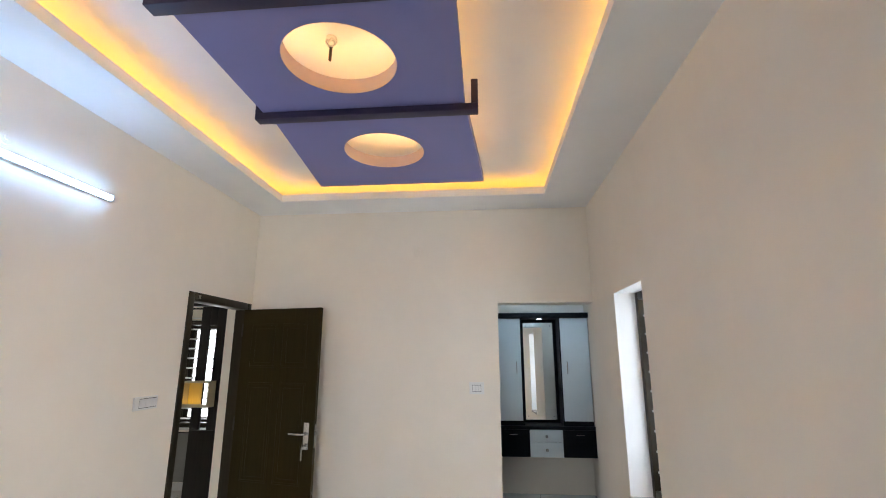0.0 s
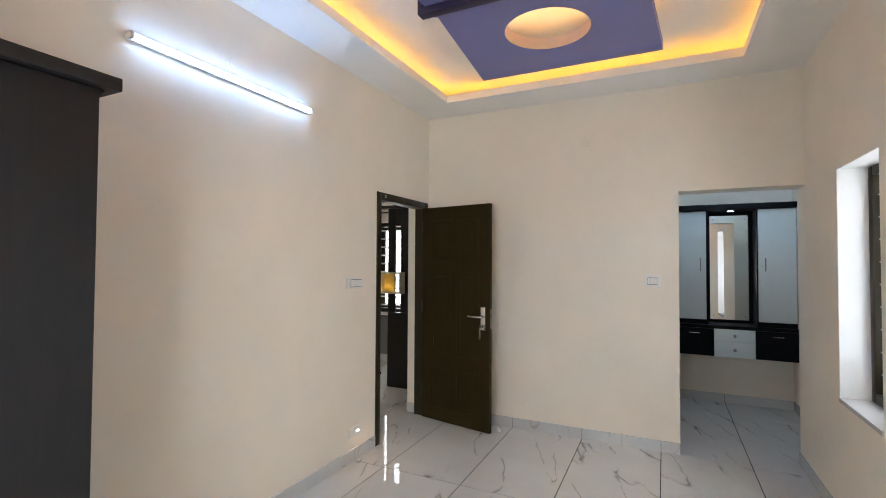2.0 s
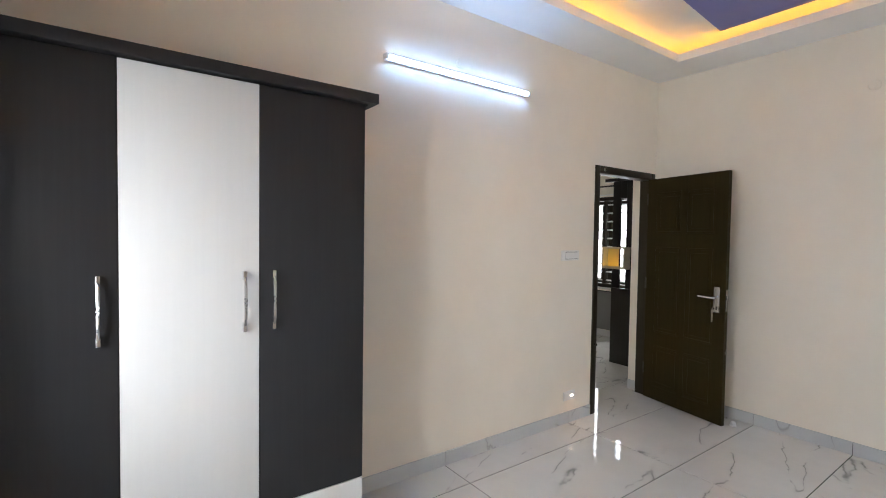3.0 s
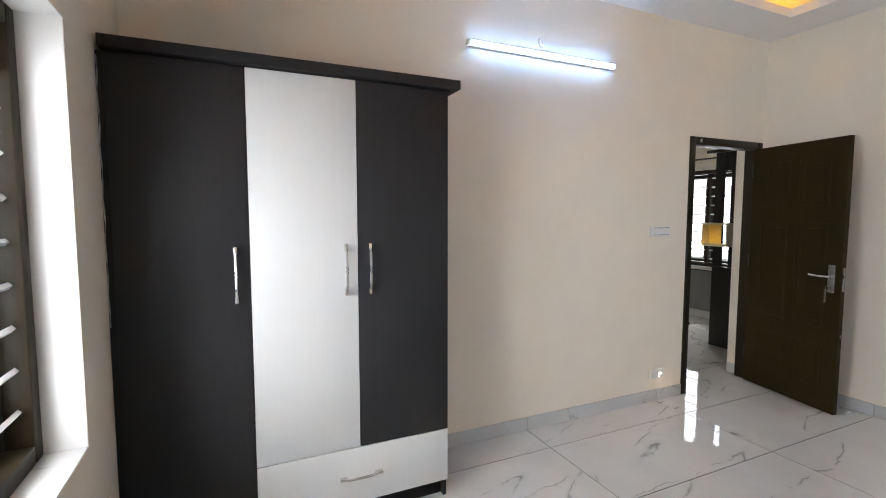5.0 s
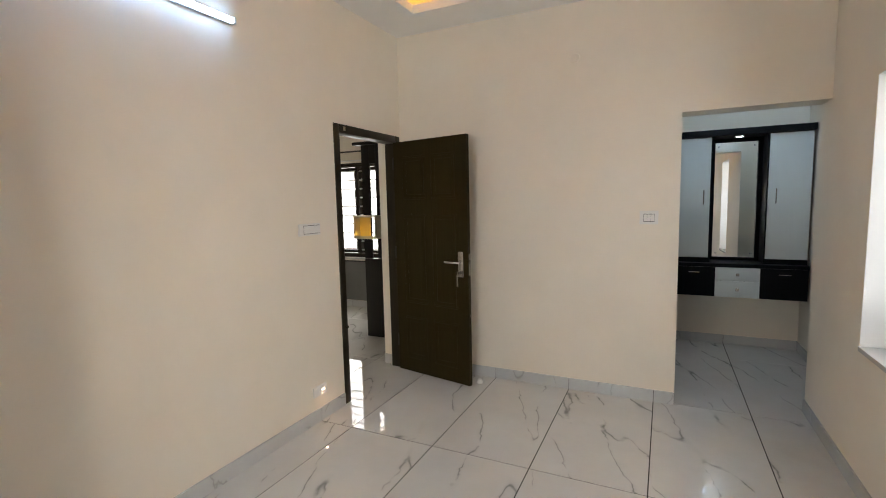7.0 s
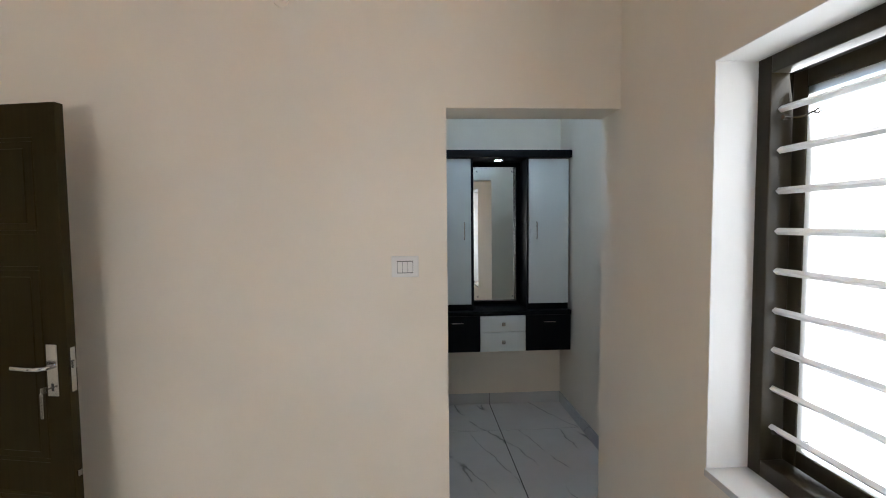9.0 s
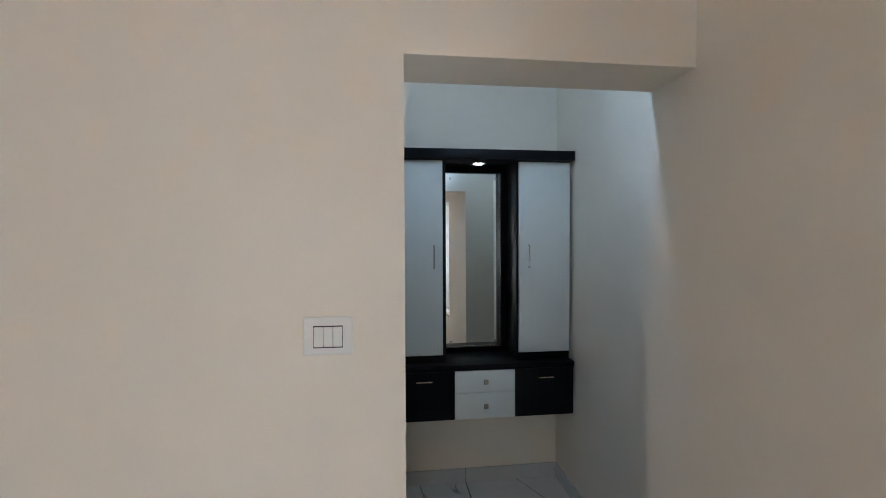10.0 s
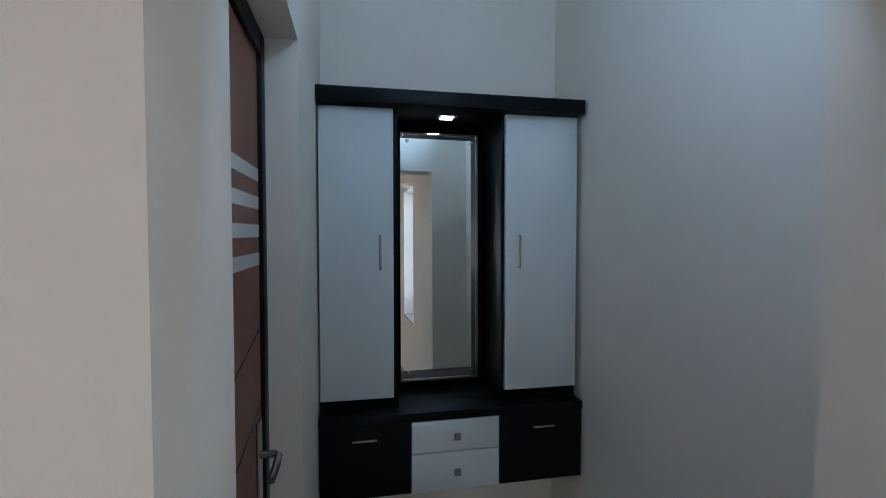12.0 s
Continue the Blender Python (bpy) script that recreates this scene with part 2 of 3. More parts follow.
structure("wall_far_west", boxes((FW - 0.22, FW, FS, FN, B, TOP)), WALL, "plain cream painted wall of the next room", "wall")
structure("wall_far_south", boxes((FW - 0.22, W - 0.21, FS - 0.2, FS, B, TOP)), WALL, "plain cream painted wall of the next room", "wall")
structure("wall_far_north", boxes((FW - 0.22, NX0, FN, FN + 0.2, B, TOP), (NX1, W, FN, FN + 0.2, B, TOP), (NX0, NX1, FN, FN + 0.2, B, WZ0), (NX0, NX1, FN, FN + 0.2, NZ1, TOP)), WALL,
          "cream painted wall of the next room with a barred window", "wall")
structure("wall_far_east", boxes((W - 0.21, W - 0.01, 4.2, FN, B, TOP)), WALL, "plain cream painted wall of the next room", "wall")

# False ceiling: a border with an upturned lip, and the slab above it.
CX0, CX1, CY0, CY1 = -1.685, 0.525, -0.20, 3.605
UP = 3.03
LIP = 2.938
structure("ceiling", boxes(
    (W, CX0, S, N, SOF, SOF + 0.02), (CX1, E, S, N, SOF, SOF + 0.02), (CX0, CX1, S, CY0, SOF, SOF + 0.02), (CX0, CX1, CY1, N, SOF, SOF + 0.02),
    (CX0 - 0.016, CX0, CY0 - 0.016, CY1 + 0.016, SOF + 0.02, LIP), (CX1, CX1 + 0.016, CY0 - 0.016, CY1 + 0.016, SOF + 0.02, LIP),
    (CX0, CX1, CY0 - 0.016, CY0, SOF + 0.02, LIP), (CX0, CX1, CY1, CY1 + 0.016, SOF + 0.02, LIP),
    (W, E, S, N, UP, UP + 0.1)), WHITE, "white false ceiling border with an upturned cove lip", "ceiling")
structure("ceiling_dressing", boxes((-0.10, DE, 4.2, DN, 2.90, 3.0)), WHITE, "plain white ceiling of the dressing area", "ceiling")
structure("ceiling_far", boxes((FW, W - 0.21, FS, FN, 2.90, 3.0)), WHITE, "plain white ceiling of the next room", "ceiling")
structure("roof", boxes((FW - 0.4, 1.6, S - 0.4, FN + 0.4, TOP, TOP + 0.12)), GROUND, "plain concrete roof slab", "roof")
structure("ground", boxes((-300, 300, -300, 300, -0.62, -0.60)), GROUND, "pale bare ground outside the house", "ground")


def led_strip(name, label, rows, mat):
    ob = thing(name, label, "led strip")
    for r in rows:
        part("strip", boxes(r), mat, ob)
    return ob


z0, z1 = SOF + 0.022, SOF + 0.030
led_strip("cove_led_strip", "amber led strip hidden behind the ceiling lip", [
    (CX0 - 0.125, CX0 - 0.11, CY0 - 0.1, CY1 + 0.1, z0, z1), (CX1 + 0.11, CX1 + 0.125, CY0 - 0.1, CY1 + 0.1, z0, z1),
    (CX0 - 0.1, CX1 + 0.1, CY1 + 0.11, CY1 + 0.125, z0, z1), (CX0 - 0.1, CX1 + 0.1, CY0 - 0.125, CY0 - 0.11, z0, z1)], AMBER)

# Hanging blue panels, each with a round hole, and the dark bands that clasp them.
PZ0, PZ1 = 2.82, 2.88
PCX = -0.57


def holed(outline, cx, cy, r, z0, z1, n=64):
    """A slab of four corners with a round hole."""
    bm = bmesh.new()
    outline = [Vector((*p, 0)) for p in outline]
    rows = {}
    for z in (z0, z1):
        ring = [bm.verts.new((cx + r * math.cos(2 * math.pi * k / n), cy + r * math.sin(2 * math.pi * k / n), z)) for k in range(n)]
        rim = []
        for k in range(n):
            d = Vector((math.cos(2 * math.pi * k / n), math.sin(2 * math.pi * k / n), 0))
            best = 9.0
            for a, b in zip(outline, outline[1:] + outline[:1]):
                e = b - a
                den = d.x * e.y - d.y * e.x
                if abs(den) < 1e-9:
                    continue
                w = a - Vector((cx, cy, 0))
                t = (w.x * e.y - w.y * e.x) / den
                u = (w.x * d.y - w.y * d.x) / den
                if t > 0 and -1e-6 <= u <= 1 + 1e-6:
                    best = min(best, t)
            p = Vector((cx, cy, z)) + d * best
            rim.append(bm.verts.new(p))
        rows[z] = (ring, rim)
    for z in (z0, z1):
        ring, rim = rows[z]
        for k in range(n):
            j = (k + 1) % n
            bm.faces.new((ring[k], rim[k], rim[j], ring[j]))
        for c in outline:
            # fill the corner that the spokes cut off
            ang = math.atan2(c.y - cy, c.x - cx) % (2 * math.pi)
            k = int(ang / (2 * math.pi) * n) % n
            v = bm.verts.new((c.x, c.y, z))
            if (v.co - rim[k].co).length > 1e-4 and (v.co - rim[(k + 1) % n].co).length > 1e-4:
                bm.faces.new((rim[k], v, rim[(k + 1) % n]))
    for side in range(4):
        a, b = outline[side], outline[(side + 1) % 4]
        q = [bm.verts.new((p.x, p.y, z)) for p, z in ((a, z0), (b, z0), (b, z1), (a, z1))]
        bm.faces.new(q)
    return bm


def ring_wall(cx, cy, r, w, z0, z1, n=64):
    bm = bmesh.new()
    rows = [[bm.verts.new((cx + q * math.cos(2 * math.pi * k / n), cy + q * math.sin(2 * math.pi * k / n), z)) for k in range(n)]
            for q, z in ((r, z0), (r, z1), (r + w, z1), (r + w, z0))]
    for u, v in zip(rows, rows[1:] + rows[:1]):
        for k in range(n):
            bm.faces.new((u[k], u[(k + 1) % n], v[(k + 1) % n], v[k]))
    return bm


def ceiling_panel(label, outline, cx, cy):
    ob = thing("ceiling_panel", label, "ceiling panel", group="blue ceiling panels")
    part("panel", holed(outline, cx, cy, 0.244, PZ0, PZ1), BLUE, ob, smooth=False)
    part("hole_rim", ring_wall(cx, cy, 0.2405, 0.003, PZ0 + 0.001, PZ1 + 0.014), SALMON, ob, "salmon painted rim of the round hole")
    part("led_ring", ring_wall(cx, cy, 0.254, 0.010, PZ1 + 0.002, PZ1 + 0.010), WARM, ob, "glowing warm led ring")
    for s, (a, b) in enumerate(((outline[1], outline[2]), (outline[3], outline[0]))):
        a, b = Vector((*a, PZ1 + 0.006)), Vector((*b, PZ1 + 0.006))
        inward = Vector((-0.03 if s == 0 else 0.03, 0, 0))
        part("led_strip", rod(bmesh.new(), a + inward, b + inward, 0.004, 6), AMBER, ob, "glowing amber led strip")
    for sx in (-0.35, 0.35):
        part("hanger", rod(bmesh.new(), (cx + sx, cy, PZ1), (cx + sx, cy, UP + 0.01), 0.008, 8), WHITE, ob)
    return ob


ceiling_panel("blue painted ceiling panel with a lit round hole", [(-1.095, 1.19), (-0.055, 1.19), (-0.055, 2.19), (-1.095, 2.19)], PCX, 1.69)
ceiling_panel("flared blue ceiling panel with a lit round hole", [(-1.08, 2.19), (-0.045, 2.19), (0.034, 3.14), (-1.168, 3.14)], PCX, 2.585)
ceiling_panel("flared blue ceiling panel with a lit round hole", [(-1.168, 0.24), (0.034, 0.24), (-0.045, 1.19), (-1.08, 1.19)], PCX, 0.795)


def ceiling_band(y):
    ob = thing("ceiling_band", "dark purple band clasping the blue ceiling panels", "ceiling band", group="ceiling bands")
    part("band", boxes((-1.135, 0.012, y - 0.03, y + 0.03, PZ0 - 0.038, PZ0 - 0.002), bevel=0.003), PURPLE, ob)
    for x in (-1.135, -0.022):
        part("upright", boxes((x, x + 0.034, y - 0.03, y + 0.03, PZ0 - 0.001, 2.95), bevel=0.003), PURPLE, ob)
    return ob


ceiling_band(2.09)
ceiling_band(1.29)

# ---- windows ----


def window(name, label, m, w, h, lights, first_bar, step, count, hooks=True, stile=0.052):
    """A barred casement window. Local x runs along the wall, y outwards, z up from the opening's foot."""
    ob = thing(name, label, "window", m, kind="structure")
    fr, dep = 0.055, 0.12
    bm = boxes((0, fr, 0, dep, 0, h), (w - fr, w, 0, dep, 0, h), (fr, w - fr, 0, dep, 0, fr), (fr, w - fr, 0, dep, h - fr, h), bevel=0.004)
    part("window_frame", bm, FRAME, ob, "dark brown painted window frame")
    span = (w - 2 * fr) / lights
    for k in range(1, lights):
        x = fr + k * span
        part("mullion", boxes((x - 0.025, x + 0.025, 0.004, dep - 0.004, fr, h - fr), bevel=0.003), FRAME, ob)
    for k in range(count):
        z = first_bar + k * step
        bm = rod(bmesh.new(), (fr - 0.004, 0.035, z), (w - fr + 0.004, 0.035, z), 0.0105, 4)
        part("grille_bar", bm, BARS, ob, "white painted square grille bar set on edge", smooth=False)
    for k in range(lights):
        x0, x1 = fr + k * span + 0.006, fr + (k + 1) * span - 0.006
        if k:
            x0 += 0.022
        if k < lights - 1:
            x1 -= 0.022
        c = stile
        z0, z1 = fr + 0.004, h - fr - 0.004
        sh = part("casement", boxes((x0, x0 + c, 0.066, 0.098, z0, z1), (x1 - c, x1, 0.066, 0.098, z0, z1),
                                    (x0 + c, x1 - c, 0.066, 0.098, z0, z0 + c), (x0 + c, x1 - c, 0.066, 0.098, z1 - c, z1), bevel=0.003), FRAME, ob)
        pane = part("pane", boxes((x0 + c - 0.004, x1 - c + 0.004, 0.070, 0.074, z0 + c - 0.004, z1 - c + 0.004)), GLASS, sh, "frosted window glass", smooth=False)
        pane.visible_shadow = False
        if hooks:
            for z in (h * 0.115, h * 0.855):
                bm = bmesh.new()
                x = x0 + 0.012
                rod(bm, (x, 0.026, z), (x, 0.046, z), 0.008, 10)
                tube_path(bm, [(x, 0.03, z), (x + 0.02, 0.036, z - 0.006), (x + 0.045, 0.05, z - 0.008), (x + 0.07, 0.062, z + 0.002),
                               (x + 0.085, 0.064, z + 0.008), (x + 0.09, 0.066, z), (x + 0.08, 0.064, z - 0.006), (x + 0.068, 0.062, z)], 0.0025, 6)
                part("stay_hook", bm, IRON, ob, "dark iron stay hook")
    return ob


window("window_1", "narrow brown framed window with white grille bars", Matrix.Translation((1.070, EY1, WZ0)) @ pose(0, 0, 0, 0, 0, -90), EY1 - EY0, WZ1 - WZ0, 1, 0.16, 0.1235, 9)
window("window_2", "wide brown framed window with white grille bars", Matrix.Translation((WX1, -0.70, WZ0)) @ pose(0, 0, 0, 0, 0, 180), WX1 - WX0, WZ1 - WZ0, 2, 0.16, 0.1235, 9)
window("window_3", "brown framed window with white grille bars in the next room", Matrix.Translation((NX0, FN + 0.02, WZ0)), NX1 - NX0, NZ1 - WZ0, 2, 0.105, 0.1235, 10, hooks=False, stile=0.062)
for nm, lab, r in (("window_sill_1", "polished marble sill under the narrow window", (E - 0.006, 1.071, EY0 - 0.0, EY1, WZ0 - 0.02, WZ0 + 0.004)),
                   ("window_sill_2", "polished marble sill under the wide window", (WX0, WX1, -0.701, S - 0.001, WZ0 - 0.02, WZ0 + 0.004)),
                   ("window_sill_3", "white sill under the next room's window", (NX0 - 0.03, NX1 + 0.03, FN - 0.035, FN + 0.02, WZ0 - 0.022, WZ0 + 0.004))):
    structure(nm, boxes(r, bevel=0.002), TILE, lab, "window sill")
# White painted linings of the two openings in the bedroom.
t = 0.003
structure("trim_1", boxes((E + 0.001, 1.071, EY1 - t, EY1, WZ0, WZ1), (E + 0.001, 1.071, EY0, EY0 + t, WZ0, WZ1), (E + 0.001, 1.071, EY0 + t, EY1 - t, WZ1 - t, WZ1)), REVEAL,
          "white painted lining of the narrow window", "window lining")
structure("trim_2", boxes((WX0, WX0 + t, -0.701, S - 0.001, WZ0, WZ1), (WX1 - t, WX1, -0.701, S - 0.001, WZ0, WZ1), (WX0 + t, WX1 - t, -0.701, S - 0.001, WZ1 - t, WZ1)), REVEAL,
          "white painted lining of the wide window", "window lining")

# ---- bedroom door ----
dframe = thing("door_frame", "dark brown painted wooden door frame", "door frame", kind="structure")
FY0, FY1, FZ = 3.075, 3.962, 2.045
BOLT_Z = 0.58
part("jamb", boxes((W - 0.105, W + 0.008, FY0, FY0 + 0.062, 0, FZ), bevel=0.004), FRAME, dframe)
part("jamb", boxes((W - 0.105, W + 0.008, FY1 - 0.062, FY1, 0, FZ), bevel=0.004), FRAME, dframe)
part("head", boxes((W - 0.105, W + 0.008, FY0 + 0.062, FY1 - 0.062, FZ - 0.06, FZ), bevel=0.004), FRAME, dframe)
part("door_catch", boxes((W + 0.008, W + 0.014, FY0 + 0.10, FY0 + 0.125, FZ - 0.045, FZ - 0.015), bevel=0.001), STEEL, dframe, "small steel catch")
part("strike_plate", boxes((W - 0.03, W - 0.005, FY0 + 0.062, FY0 + 0.065, 0.94, 1.10), bevel=0.001), STEEL, dframe, "steel strike plate")

part("bolt_knob", rod(rod(bmesh.new(), (W + 0.006, FY0 + 0.035, BOLT_Z), (W + 0.022, FY0 + 0.035, BOLT_Z), 0.006, 12), (W + 0.022, FY0 + 0.035, BOLT_Z), (W + 0.030, FY0 + 0.035, BOLT_Z), 0.010, 14), STEEL, dframe, "small steel bolt knob")
ANG = math.degrees(math.atan2(-0.150, 0.735))
door = thing("door_1", "dark brown panelled wooden door standing open", "door", Matrix.Translation((W + 0.008, 3.897, 0)) @ pose(0, 0, 0, 0, 0, ANG), kind="structure")
LW, LH, LT = 0.752, 1.985, 0.036


def panel_leaf(w, h, t, cells):
    """A door leaf whose faces carry sunk and raised panels."""
    bm = bmesh.new()
    box(bm, 0, w, 0, t, 0.008, h, bevel=0.002)
    for x0, x1, z0, z1 in cells:
        for y, s in ((0, -1), (t, 1)):
            # moulding ring and raised field
            for a0, a1, b0, b1 in ((x0, x1, z0, z0 + 0.016), (x0, x1, z1 - 0.016, z1), (x0, x0 + 0.016, z0 + 0.016, z1 - 0.016), (x1 - 0.016, x1, z0 + 0.016, z1 - 0.016)):
                ya, yb = sorted((y - s * 0.002, y + s * 0.0035))
                box(bm, a0, a1, ya, yb, b0, b1, bevel=0.0022, seg=1)
            ya, yb = sorted((y - s * 0.002, y + s * 0.003))
            box(bm, x0 + 0.04, x1 - 0.04, ya, yb, z0 + 0.04, z1 - 0.04, bevel=0.0028, seg=1)
    return bm


cells = []
for x0, x1 in ((0.10, 0.345), (0.407, 0.652)):
    cells += [(x0, x1, 0.13, 0.50), (x0, x1, 0.62, 1.38), (x0, x1, 1.50, 1.86)]
leaf = part("leaf", panel_leaf(LW, LH, LT, cells), DOOR, door)
leaf.location = (0, -LT, 0)
for s, y in ((-1, -LT), (1, 0.0)):
    hd = part("lever_handle", boxes((LW - 0.088, LW - 0.040, min(y, y + s * 0.008), max(y, y + s * 0.008), 0.885, 1.085), bevel=0.003), CHROME, door, "brushed chrome lever handle on a plate")
    bm = bmesh.new()
    tube_path(bm, [(LW - 0.064, y, 1.0), (LW - 0.064, y + s * 0.035, 1.0), (LW - 0.082, y + s * 0.047, 1.0), (LW - 0.12, y + s * 0.05, 1.0), (LW - 0.192, y + s * 0.048, 1.002)], 0.0085, 10)
    part("lever", bm, CHROME, hd)
    part("keyhole", boxes((LW - 0.069, LW - 0.059, min(y, y + s * 0.010), max(y, y + s * 0.010), 0.905, 0.935), bevel=0.002), GAP, hd)
key = bmesh.new()
rod(key, (LW - 0.064, -LT - 0.009, 0.92), (LW - 0.064, -LT - 0.035, 0.92), 0.003, 8)
box(key, LW - 0.066, LW - 0.062, -LT - 0.055, -LT - 0.033, 0.908, 0.932, bevel=0.001)
box(key, LW - 0.074, LW - 0.062, -LT - 0.052, -LT - 0.046, 0.815, 0.91, bevel=0.001)
part("key_bunch", key, STEEL, door, "steel keys hanging in the lock")
part("lock_plate", boxes((LW, LW + 0.003, -0.028, -0.008, 0.90, 1.07), bevel=0.001), STEEL, door)
part("latch", boxes((LW + 0.003, LW + 0.012, -0.024, -0.012, 0.99, 1.02), bevel=0.002), STEEL, door)
part("edge_bolt", boxes((LW, LW + 0.010, -0.026, -0.010, BOLT_Z - 0.012, BOLT_Z + 0.012), bevel=0.002), STEEL, door)
for z in (0.22, 1.0, 1.76):
    part("hinge", rod(bmesh.new(), (0.0, -LT - 0.003, z), (0.0, -LT - 0.003, z + 0.1), 0.006, 10), IRON, door)
stop = thing("door_stop", "small white magnetic door stop on the floor", "door stop", Matrix.Translation((-1.285, 3.83, 0.0)))
bm = bmesh.new()
rod(bm, (0, 0, 0), (0, 0, 0.008), 0.024, 16)
part("base", bm, RUBBER, stop)
bm = bmesh.new()
bmesh.ops.create_uvsphere(bm, u_segments=16, v_segments=10, radius=0.019, matrix=Matrix.Translation((0, 0, 0.018)))
part("magnet", bm, RUBBER, stop)

# ---- tube light and wall fittings ----
tl = thing("tube_light", "lit cool white tube light on the wall", "tube light", Matrix.Translation((W, 1.70, 2.452)))
part("batten", boxes((0, 0.022, -0.560, 0.560, -0.019, 0.019), bevel=0.003), PLASTIC, tl)
bm = bmesh.new()
rod(bm, (0.030, -0.552, -0.002), (0.030, 0.552, -0.002), 0.0145, 16)
part("diffuser", bm, TUBE, tl, "glowing white diffuser")
for s in (-1, 1):
    part("end_cap", boxes((0.0, 0.046, min(s * 0.552, s * 0.568), max(s * 0.552, s * 0.568), -0.018, 0.016), bevel=0.004), PLASTIC, tl)


def wall_cover(m, label):
    ob = thing("wall_cover", label, "cover plate", m)
    bm = bmesh.new()
    rod(bm, (0, 0, 0), (0, 0, 0.006), 0.034, 28, 0.031)
    part("disc", bm, WALL, ob)
    bm = bmesh.new()
    rod(bm, (0, 0, 0.006), (0, 0, 0.009), 0.012, 20, 0.011)
    part("boss", bm, WALL, ob)
    return ob


wall_cover(pose(W, 1.682, 2.535, 0, 90, 0), "round cream cover plate above the tube light")
wall_cover(pose(-0.568, N, 2.49, 90, 0, 0), "round cream cover plate on the wall")


def switch_plate(label, m, w, h, cells, x0, x1, z0, z1):
    """A switch plate; local x along the wall, y out of it."""
    ob = thing("switch_plate", label, "switch plate", m)
    part("plate", boxes((0, w, 0, 0.010, 0, h), bevel=0.003), PLASTIC, ob)
    # Dark plate behind the rockers; its edges draw their shadows above and below.
    part("rocker_shade", boxes((x0 - 0.001, x1 + 0.001, 0.006, 0.0106, z0 - 0.003, z1 + 0.003)), GAP, ob, smooth=False)
    step = (x1 - x0) / cells
    for k in range(cells):
        part("rocker", boxes((x0 + k * step + 0.0005, x0 + (k + 1) * step - 0.0005, 0.008, 0.0135, z0, z1), bevel=0.0015), PLASTIC, ob)
    return ob


switch_plate("white three-gang switch plate beside the opening", pose(0.005, N, 1.287, 0, 0, 180), 0.121, 0.095, 3, 0.026, 0.095, 0.021, 0.070)
switch_plate("white wide switch plate beside the door", pose(W, 2.882, 1.276, 0, 0, -90), 0.203, 0.078, 3, 0.010, 0.160, 0.014, 0.064)
fl = thing("foot_light", "white wall plate with a lit foot light", "foot light", pose(W, 2.868, 0.178, 0, 0, -90))
part("plate", boxes((0, 0.132, 0, 0.010, 0, 0.072), bevel=0.003), PLASTIC, fl)
part("lens", boxes((0.026, 0.050, 0.0095, 0.016, 0.031, 0.039), bevel=0.002), FOOT, fl, "glowing lens")
part("socket", boxes((0.070, 0.122, 0.008, 0.0125, 0.016, 0.056), bevel=0.002), PLASTIC, fl)

# Ceiling box with a short twisted wire, in the middle hole.
hk = thing("ceiling_hook", "white looped ceiling hook with a short twisted wire", "ceiling hook", Matrix.Translation((-0.655, 1.80, UP)))
part("box", rod(bmesh.new(), (0, 0, -0.006), (0, 0, 0), 0.021, 24, 0.024), PLASTIC, hk)
for s, lean in ((-1, 0.004), (1, -0.004)):
    bm = bmesh.new()
    tube_path(bm, [(s * 0.004 + 0.021 * math.sin(0.42 * k + 0.5 * s), lean * math.cos(0.42 * k), -0.026 + 0.022 * math.cos(0.42 * k)) for k in range(16)], 0.0042, 8)
    part("loop", bm, PLASTIC, hk, "white plastic wire loop")
for ph in (0, math.pi):
    bm = bmesh.new()
    tube_path(bm, [(0.0042 * math.cos(1.1 * k + ph) - 0.0006 * k, 0.0042 * math.sin(1.1 * k + ph) + 0.0012 * k, -0.05 - 0.0035 * k) for k in range(17)], 0.0042, 6)
    part("wire", bm, WIRE, hk, "dark twisted wire")

# ---- wardrobe ----
wd = thing("wardrobe", "tall wardrobe with charcoal and white doors and a drawer", "wardrobe", Matrix.Translation((W, 0, 0)))
D = 0.425                                    # depth of the carcass
Y0, Y1 = -0.562, 0.809
part("carcass", boxes((0.002, D, Y0, Y1 - 0.019, 0.09, 2.036)), CHAR, wd, smooth=False)
part("side_panel", boxes((0.002, D + 0.002, Y1 - 0.018, Y1, 0.0, 2.038), bevel=0.001), CHAR, wd)
part("plinth", boxes((0.002, D - 0.03, Y0, Y1 - 0.019, 0.0, 0.089)), CHAR, wd)
part("cornice", boxes((0.002, D + 0.045, -0.573, 0.865, 2.042, 2.086), bevel=0.003), CHAR, wd, "overhanging charcoal top board")
part("cornice_batten", boxes((0.01, D + 0.006, Y0, Y1 + 0.02, 2.0365, 2.0415)), CHAR, wd)


def bow_handle(parent, p, along, length, out, mat=CHROME):
    """A slender bowed pull, thicker in the middle."""
    p, along, out = Vector(p), Vector(along), Vector(out)
    bm = bmesh.new()
    pts, n = [], 14
    for k in range(n + 1):
        u = k / n * 2 - 1
        pts.append(p + along * (u * length / 2) + out * (0.030 * (1 - u ** 4) + 0.001))
    tube_path(bm, pts, 0.0062, 8)
    for s in (-1, 1):
        box_c = p + along * (s * length * 0.44) + out * 0.012
        e = along * 0.018 + out * 0.010 + along.cross(out) * 0.007
        e = Vector((abs(e.x), abs(e.y), abs(e.z)))
        box(bm, box_c.x - e.x, box_c.x + e.x, box_c.y - e.y, box_c.y + e.y, box_c.z - e.z, box_c.z + e.z, bevel=0.003)
    return part("handle", bm, mat, parent, "bowed chrome pull handle")


